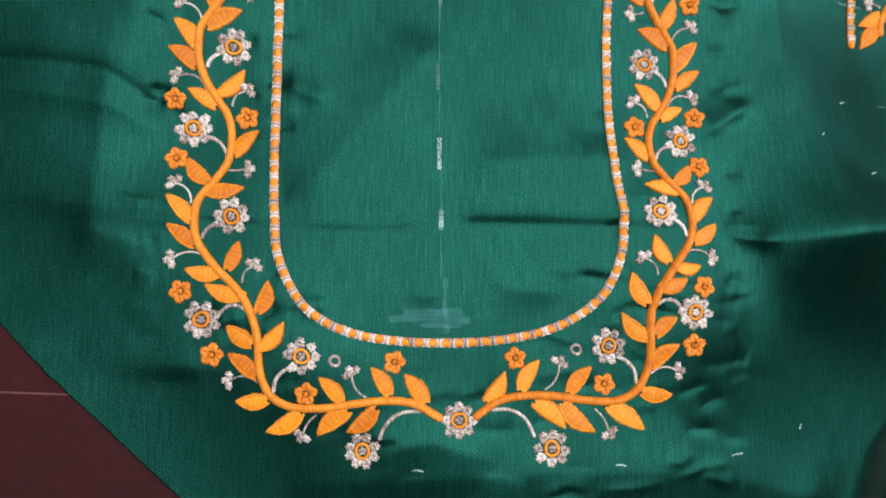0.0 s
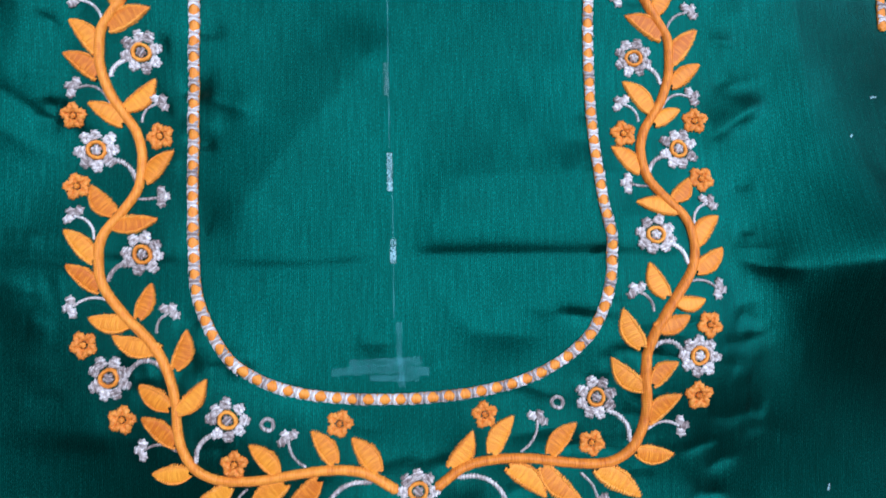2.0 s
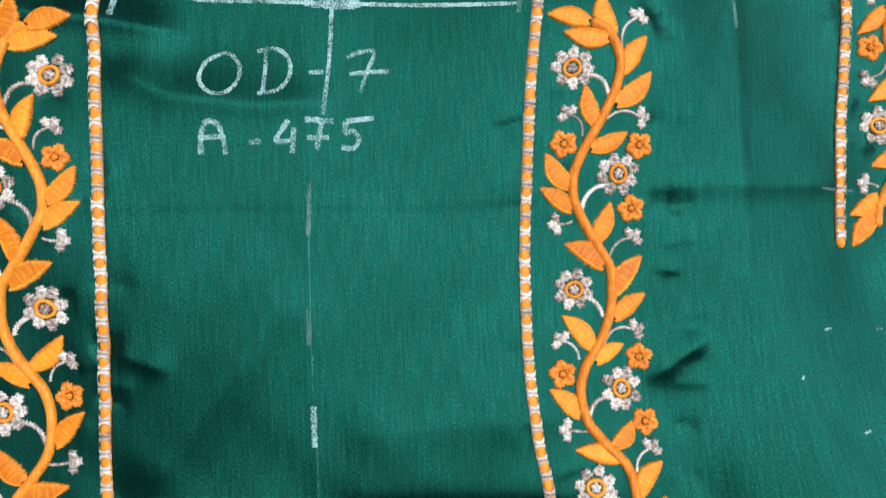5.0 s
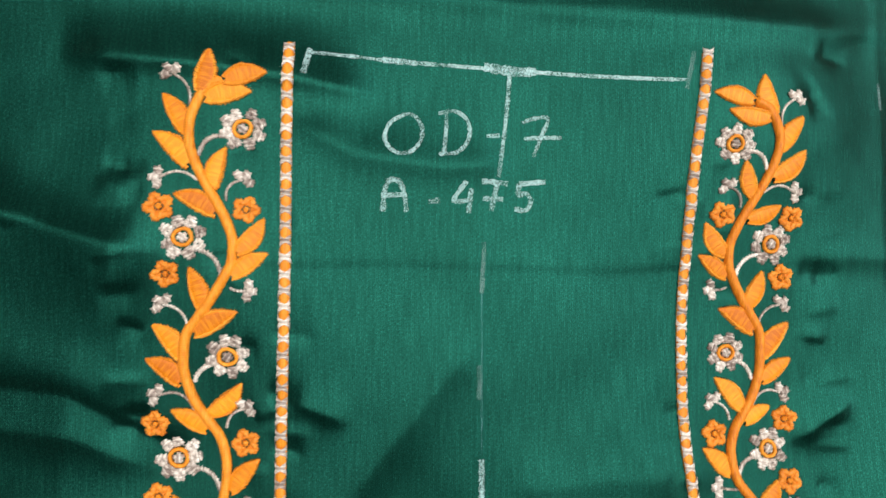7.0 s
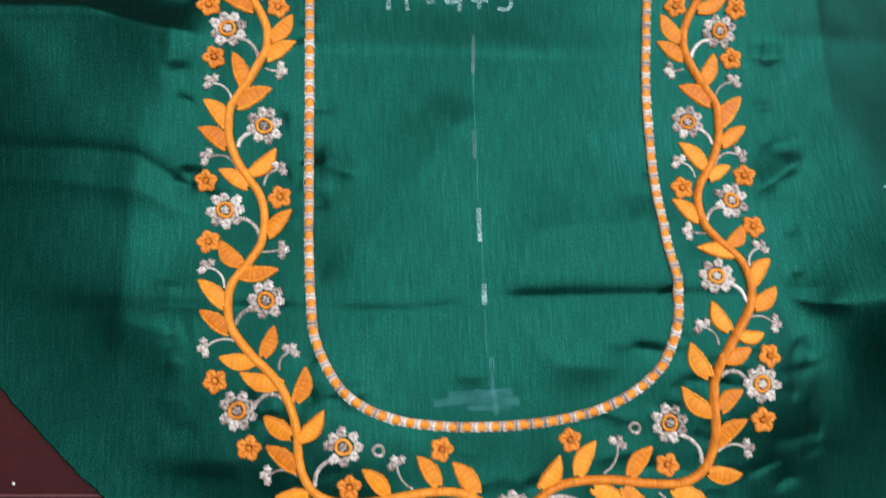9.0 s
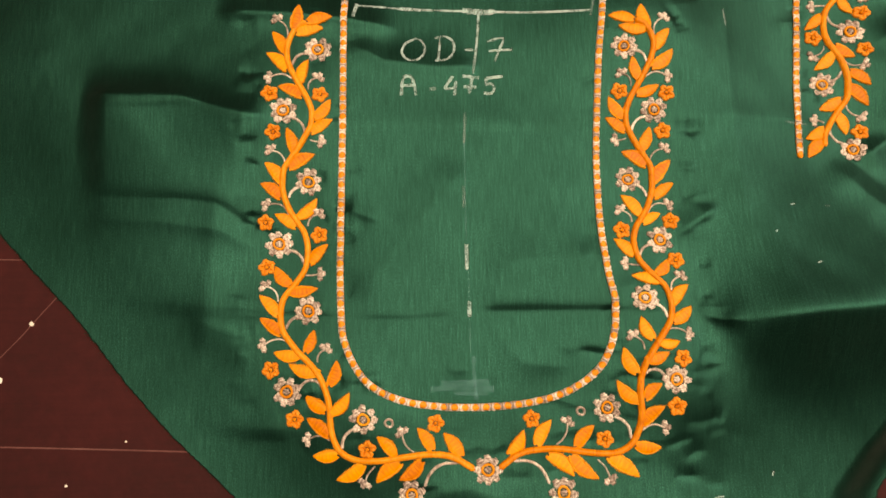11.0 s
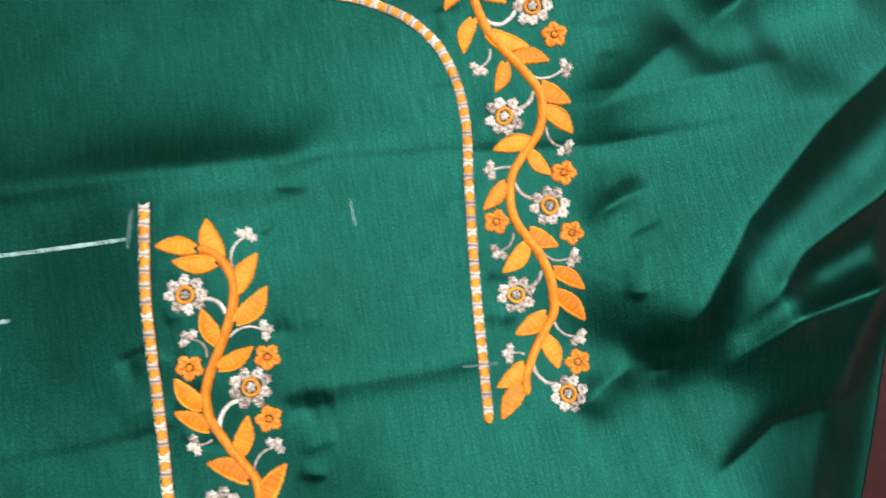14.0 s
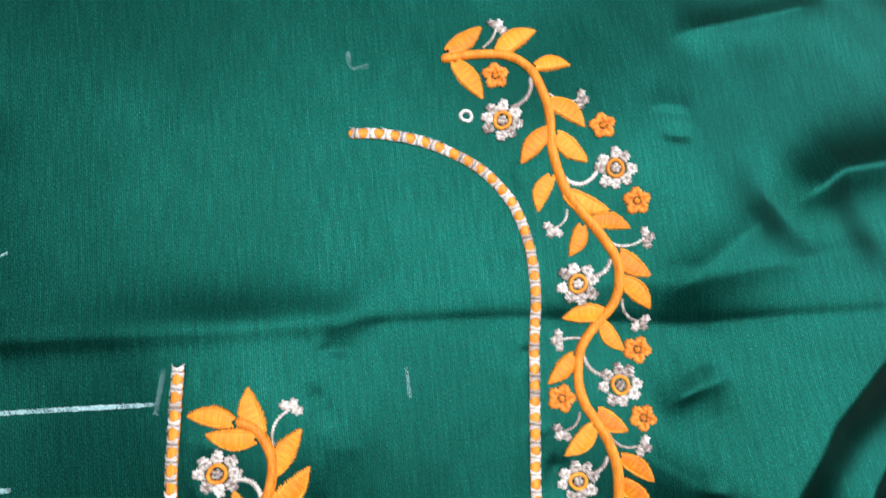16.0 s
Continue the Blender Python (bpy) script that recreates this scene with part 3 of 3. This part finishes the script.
def ring_mesh(name, radius, half, high, mat, seed, segs=56):
    """A stitched ring, a little out of round, with uneven stitches."""
    r = random.Random(seed)
    verts = []
    lean = r.uniform(0, 6)
    for i in range(segs):
        a = 2 * math.pi * i / segs
        k = 1 + (0.16 if i % 2 else -0.12) + r.uniform(-0.1, 0.1)
        out = radius * (1 + 0.05 * math.cos(2 * a + lean) + 0.03 * math.cos(3 * a + 2 * lean)) + r.uniform(-0.1, 0.1)
        for j in range(8):
            b = -0.25 + (math.pi + 0.5) * j / 7
            rr = out + half * math.cos(b) * (k + r.uniform(-0.08, 0.08))
            verts.append((rr * math.cos(a), rr * math.sin(a), 0.1 + high * math.sin(b) * k))
    faces = [(i * 8 + j, i * 8 + j + 1, ((i + 1) % segs) * 8 + j + 1, ((i + 1) % segs) * 8 + j) for i in range(segs) for j in range(7)]
    return mesh_object(name, np.array(verts) / 1000, faces, mat)


LEAF_MESHES = [leaf_mesh(s) for s in range(1, 7)]
PETALS = [lumps_mesh("petal", [(-0.4, -1.0, 0, 1.9, 1.05, 0.9, 0.3), (-0.4, 1.0, 0, 1.9, 1.05, 0.9, -0.3), (0.6, 0.0, 0.1, 1.3, 0.8, 1.0, 0.0), (1.35, -0.75, 0, 0.85, 0.7, 0.8, 0.7 + 0.2 * s), (1.5, 0.7, 0, 0.8, 0.65, 0.8, -0.6), (-1.6, 0.1, 0, 0.8, 1.3, 0.7, 0.2)], SILVER, s, segs=14, ridge=0.26) for s in range(5)]
RINGS = [ring_mesh("ring", 3.0, 0.72, 1.0, EDGE_ORANGE, s) for s in range(1, 5)]
CENTRE = lumps_mesh("centre", [(0.8 * math.cos(a), 0.8 * math.sin(a), 0.2, 1.3, 1.0, 1.2, a) for a in (0.3, 1.5, 2.8, 4.2, 5.3)] + [(0.1, 0.0, 0.6, 1.0, 0.9, 1.1, 0.4)], SILVER, 5)
ROSETTE_PETALS = [lumps_mesh("petal", [(0.1, -1.2, 0, 2.3, 1.3, 1.3, 0.3), (0.1, 1.2, 0, 2.3, 1.3, 1.3, -0.3), (1.5, 0, 0, 1.1, 1.2, 1.1, 0.0), (-0.9, 0, -0.1, 1.0, 0.6, 0.6, 0.0)], DEEP_ORANGE, s + 20, segs=14, ridge=0.24) for s in range(5)]
ROSETTE_CENTRE = lumps_mesh("centre", [(0, 0, 0.3, 1.3, 1.2, 1.2, 0.0), (0.5, 0.3, 0.4, 0.8, 0.6, 1.3, 0.5)], ORANGE, 8)
BUD_PETALS = [lumps_mesh("petal", [(0, 0, 0, 1.75, 1.35, 1.0, 0.0), (0.5, 0.6, 0.1, 1.1, 0.6, 1.0, 0.5)], SILVER, s + 40, segs=12, ridge=0.2) for s in range(5)]
EYELET_MESH = ring_mesh("eyelet", 2.25, 0.75, 0.8, SILVER, 3, 40)
er = random.Random(11)


def sew_leaf(bx, by, tx, ty):
    """The stem is sewn over the leaf's foot, so the leaf begins under its edge."""
    length = math.hypot(tx - bx, ty - by)
    ux, uy = (tx - bx) / length, (ty - by) / length
    bx, by, length = bx + ux * 1.5, by + uy * 1.5, length - 1.7
    m = on_cloth(bx + ux * length / 2, by + uy * length / 2, 0.0, math.atan2(uy, ux), length / 18.0, length * 0.4) @ Matrix.Translation((-0.009, 0, 0))
    side = er.choice((-1, 1))
    fill, edge = er.choice(LEAF_MESHES)
    leaf = part("leaf", fill, cloth, m @ Matrix.Diagonal((1, side * er.uniform(0.94, 1.08) * (18.0 / length) ** 0.5, 18.0 / length, 1)), "padded orange satin-stitch leaf")
    part("edge_stitching", edge, leaf)


def stalk(name, parent, ax, ay, bx, by, bow, half, seed):
    """A thin silver stalk from a to b that bows to one side."""
    dx, dy = bx - ax, by - ay
    pts = [(ax + dx * t - dy * bow * 4 * t * (1 - t), ay + dy * t + dx * bow * 4 * t * (1 - t)) for t in (0, 0.25, 0.5, 0.75, 1)]
    me = tube(name, spline(pts, 0.22), half, 0.6, SILVER, 1.5, 1.3, 0.3, seed, 0.38)
    ob = new(name, me)
    ob.parent = parent
    if parent is not cloth:
        ob.matrix_parent_inverse = parent.matrix_basis.inverted()


def sew_blossom(x, y, foot=None, bow=0.0, size=1.0):
    turn = er.uniform(0, 6)
    core = part("blossom", er.choice(RINGS), cloth, on_cloth(x, y, 0.1, turn, size), "eight-petalled silver flower with an orange thread ring")
    for i in range(8):
        a = 2 * math.pi * i / 8 + er.uniform(-0.12, 0.12)
        part("petal", er.choice(PETALS), core, Matrix.Rotation(a, 4, "Z") @ Matrix.Translation((er.uniform(0.0058, 0.0065), 0, 0)) @ Matrix.Rotation(er.uniform(-0.3, 0.3), 4, "Z") @ Matrix.Diagonal((er.uniform(0.9, 1.12), er.uniform(1.0, 1.2), 1, 1)))
    part("centre", CENTRE, core, Matrix.Translation((0, 0, 0.0001)))
    if foot:
        stalk("stalk", core, x + (foot[0] - x) * 0.28, y + (foot[1] - y) * 0.28, foot[0], foot[1], bow, 0.8, er.randint(0, 999))


def sew_rosette(x, y):
    core = part("rosette", ROSETTE_CENTRE, cloth, on_cloth(x, y, 0.1, er.uniform(0, 6), er.uniform(0.95, 1.05)), "small five-petalled orange thread flower")
    for i in range(5):
        part("petal", er.choice(ROSETTE_PETALS), core, Matrix.Rotation(2 * math.pi * i / 5 + er.uniform(-0.1, 0.1), 4, "Z") @ Matrix.Translation((0.0032, 0, 0)))


def sew_bud(x, y, foot, bow):
    away = math.atan2(y - foot[1], x - foot[0])
    core = part("bud", BUD_PETALS[0], cloth, on_cloth(x, y, 0.05, away, 1.3), "small silver thread bud on a curved stalk")
    core.matrix_basis = core.matrix_basis @ Matrix.Translation((0.0015, 0, 0))
    for a, px, py in ((1.3, -0.0012, 0.0019), (-1.3, -0.0012, -0.0019)):
        part("petal", er.choice(BUD_PETALS), core, Matrix.Translation((px, py, 0)) @ Matrix.Rotation(a, 4, "Z"))
    stalk("stalk", core, x, y, foot[0], foot[1], bow, 0.5, er.randint(0, 999))


def sew_half(put, mirrored, keep):
    sign = -1 if mirrored else 1
    pts = [p for p in STEM if keep(*p)]
    part("vine_stem", tube("vine_stem", spline([put(*p) for p in pts], 0.3), 2.0, 2.1, ORANGE, 2.5, 0.95, 0.07, 2, 0.07), cloth, label="winding orange satin-stitch vine stem")
    for bu, bv, tu, tv in LEAVES_LOW + LEAVES_HIGH:
        if keep(bu, bv):
            sew_leaf(*put(bu, bv), *put(tu, tv))
    for u, v, fu, fv, bow in BLOSSOMS:
        if keep(u, v):
            sew_blossom(*put(u, v), put(fu, fv), bow * sign, er.uniform(1.03, 1.12))
    for u, v in ROSETTES:
        if keep(u, v):
            sew_rosette(*put(u, v))
    for u, v, fu, fv, bow in BUDS:
        if keep(u - 8, v):
            sew_bud(*put(u, v), put(fu, fv), bow * sign)
    part("eyelet", EYELET_MESH, cloth, on_cloth(*put(*EYELET), 0.05), "small round silver thread eyelet")


sew_half(left_half, True, lambda u, v: True)
sew_half(right_half, False, lambda u, v: True)
sew_half(front_half, True, lambda u, v: v <= 217.5 and (u > 48 or v > 20))
sew_blossom(6.8, -9.0, None, 0, 1.08)

# ---- twisted neck cords: orange padding crossed by silver stitches ----
NECK_CORD = [
    (-81, 295), (-81.6, 266), (-81.6, 210), (-82.6, 155), (-82.8, 112), (-82, 88), (-79.6, 68), (-70, 48.6), (-56.5, 37.2), (-39, 30.8), (-19, 28.1), (-4, 27.5), (11.6, 27.7), (30, 29.2),
    (48.4, 33), (64.4, 40), (76.4, 49.8), (82.8, 60), (86.8, 74), (88, 90), (85.4, 107), (83.6, 124), (82.8, 150), (83, 178), (84.3, 206), (85.6, 230), (87.2, 256), (90, 279), (92, 297),
]
FRONT_CORD = [(160.6, 384), (175, 382.5), (191, 378.2), (206.8, 369.8), (217.5, 360.5), (225.8, 348), (230.5, 331), (231, 311), (228.4, 290), (225.4, 265), (222.3, 234), (220.2, 207), (218.3, 183)]


def cross_stitch(seed):
    """Two bundles of silver thread that cross over the cord, leaving an orange oval on either side."""
    r = random.Random(seed)
    verts, faces = [], []
    for side, over in ((1, 0.0), (-1, 0.25)):
        for lane in (-0.7, 0.0, 0.7):
            first, n = len(verts), 11
            for i in range(n):
                s = -1 + 2 * i / (n - 1)
                y = side * 2.25 * math.sin(math.pi / 2 * s) + r.uniform(-0.1, 0.1)
                x = 1.9 * s + lane * (0.75 + 0.25 * abs(s)) + r.uniform(-0.16, 0.16)
                z = 1.75 * math.sqrt(max(0.0, 1 - (y / 2.4) ** 2)) + over + r.uniform(-0.1, 0.12)
                for dx, dz in ((-0.34, -0.08), (0, 0.26), (0.34, -0.08)):
                    verts.append((x + dx, y, z + dz))
            for i in range(n - 1):
                for k in range(2):
                    a = first + i * 3 + k
                    faces.append((a, a + 1, a + 4, a + 3))
    return mesh_object("cross_stitch", np.array(verts) / 1000, faces, SILVER)


CROSSES = [cross_stitch(s) for s in range(6)]


def sew_cord(points, label):
    path = spline(points, 0.4)
    cord = part("neck_cord", tube("neck_cord", path, 2.05, 1.55, ORANGE, 1.0, 0.9, 0.08, 5), cloth, label=label)
    run = np.concatenate([[0], np.cumsum(np.linalg.norm(np.diff(path, axis=0), axis=1))])
    s = 2.6
    while s < run[-1] - 1:
        i = min(int(np.searchsorted(run, s)), len(path) - 2)
        d = path[i + 1] - path[i]
        part("cross_stitch", er.choice(CROSSES), cord, on_cloth(path[i][0], path[i][1], 0.1, math.atan2(d[1], d[0]) + er.uniform(-0.06, 0.06), er.uniform(0.96, 1.05)))
        s += 6.4 + er.uniform(-0.25, 0.25)


sew_cord(NECK_CORD, "U-shaped orange cord crossed by silver stitches")
sew_cord(FRONT_CORD, "curved orange cord crossed by silver stitches")


# ---- chalk marks on the cloth ----
def chalk_line(name, points, width, mat=CHALK):
    path = spline(points, 0.8) if len(points) > 2 else np.array([np.array(points[0]) + (np.array(points[1]) - np.array(points[0])) * t for t in np.linspace(0, 1, 40)])
    d = np.gradient(path, axis=0)
    d /= np.linalg.norm(d, axis=1)[:, None] + 1e-9
    nrm = np.column_stack([-d[:, 1], d[:, 0]])
    r = np.random.RandomState(len(points) + int(abs(points[0][0]) * 7))
    half = width / 2 * (1 + r.uniform(-0.25, 0.25, len(path)))
    rows = []
    for s in (-1, 0, 1):
        q = path + nrm * (half * s)[:, None]
        rows.append(np.column_stack([q, relief(q[:, 0], q[:, 1]) + 0.18]))
    return mesh_object(name, np.stack(rows, axis=1).reshape(-1, 3) / 1000, grid_faces(len(path), 3), mat)


def chalk_word(strokes, width, label, ox, oy):
    root = None
    for st in strokes:
        me = chalk_line("chalk_stroke", [(ox + x, oy + y) for x, y in st], width)
        if root is None:
            root = part("chalk_writing", me, cloth, label=label)
        else:
            part("chalk_stroke", me, root)


# "OD-7" and "A-475"
chalk_word([
    [(-35, 268), (-41, 264), (-43, 257), (-39, 252), (-33, 252), (-28.5, 257), (-28, 263), (-31, 267.5), (-35, 268)],
    [(-17.5, 270), (-18, 261), (-19, 252)], [(-21, 269), (-14, 270), (-9, 266), (-8.5, 259), (-13, 253), (-21, 251.5)],
    [(-1, 260), (4.5, 260.5)],
    [(14, 266), (19, 268), (25, 268), (22, 260), (19, 252)], [(15, 259.5), (23, 260), (31, 260)],
], 1.6, "chalk handwriting reading OD-7", 0, 0)
chalk_word([
    [(-43.5, 228), (-43, 236), (-41, 240.5), (-37, 240), (-35, 235), (-34, 228)], [(-43, 234.5), (-35.5, 235)],
    [(-25, 232.5), (-20.5, 233)],
    [(-9.5, 241), (-14.5, 233), (-7, 233.5)], [(-7.5, 238), (-8.5, 228)],
    [(-3, 241), (2, 241), (8, 240.5)], [(3.5, 240.5), (1, 229)], [(-2.5, 234), (6, 234)],
    [(13, 240.5), (24, 241.5)], [(13, 240.5), (12.5, 236), (16, 236.5), (18, 233), (15.5, 229.5), (11, 230)],
], 2.0, "chalk handwriting reading A-475", 0, 0)
for pts, w in (
    ([(-74, 291.3), (-8, 288.7)], 1.6), ([(-44, 290.2), (-30, 289.5)], 2.4), ([(-8, 288.7), (33, 287), (83, 284.7)], 1.6), ([(-2, 289), (12, 287.5), (20, 287.8)], 4.0),
    ([(86.6, 297), (85, 290), (83, 281)], 1.8), ([(-73, 293), (-75.4, 281.8)], 2.2), ([(9, 288), (7, 265), (4, 243)], 1.7),
    ([(-2, 216), (-3, 195)], 1.8), ([(-4, 166), (-4, 152)], 2.0), ([(-3, 128), (-3, 112)], 2.2), ([(-2, 92), (-2, 82)], 2.4),
    ([(175, 288), (175.5, 276)], 1.5), ([(211, 208.5), (219, 207.5), (227, 207)], 1.3), ([(163, 419), (164, 412), (171, 412)], 1.8),
):
    part("chalk_mark", chalk_line("chalk_mark", pts, w, FAINT_CHALK if w in (1.8, 2.0, 1.5, 1.3) else CHALK), cloth, label="faint white chalk line")


for pts, w in (
    ([(-27, 38.5), (-8, 39.5), (12, 38)], 3.4), ([(-20, 42), (9, 42.5)], 3.0), ([(0, 58), (0, 45), (1, 32)], 2.2), ([(-12, 36), (8, 35.5)], 2.4),
    ([(-3, 195), (-3, 130)], 0.6), ([(-2, 115), (-2, 60)], 0.6),
):
    part("chalk_mark", chalk_line("chalk_mark", pts, w, SMUDGE), cloth, label="rubbed, faded chalk smear")


# ---- frayed threads along the cut edges, lint on the cloth ----
def frayed_edge(edge, sign, seed):
    r = np.random.RandomState(seed)
    verts, faces = [], []
    for y in np.arange(-60, 240, 0.7):
        x = float(np.interp(y, *zip(*edge)))
        if abs(x) > 430:
            continue
        n = len(verts)
        a = r.uniform(-0.7, 0.7) + (math.pi if sign < 0 else 0.0)
        ln = r.uniform(0.5, 2.6)
        z = float(relief(x, y)) + 0.1
        for t, zz in ((0.0, z), (0.5, z + r.uniform(0, 0.5)), (1.0, z - r.uniform(0, 0.6))):
            px, py = x - sign * 0.4 + math.cos(a) * ln * t, y + math.sin(a) * ln * t - 0.3 * t
            verts += [(px, py - 0.09, zz), (px, py + 0.09, zz + 0.05)]
        faces += [(n, n + 1, n + 3, n + 2), (n + 2, n + 3, n + 5, n + 4)]
    return mesh_object("frayed_threads", np.array(verts) / 1000, faces, SILK)


tagged(part("frayed_threads", frayed_edge(LEFT_EDGE, -1, 2), cloth, label="short frayed green threads"), kind="stuff")
tagged(part("frayed_threads", frayed_edge(RIGHT_EDGE, 1, 3), cloth, label="short frayed green threads"), kind="stuff")
for x, y, a, ln in ((178, -14, 1.4, 3), (-13, -32, -0.1, 6), (85, -31, -0.1, 5), (144, -27, 0.1, 6), (190, 132, 1.0, 1.6), (211, 111, 0.3, 3), (205, 150, 0.1, 3), (228, 149, 0.0, 3), (30, 345, 0.4, 3)):
    c, d = math.cos(a) * ln / 2, math.sin(a) * ln / 2
    part("lint", chalk_line("lint", [(x - c, y - d), (x + 0.2, y + 0.3), (x + c, y + d)], 0.9), cloth, label="bit of pale lint")
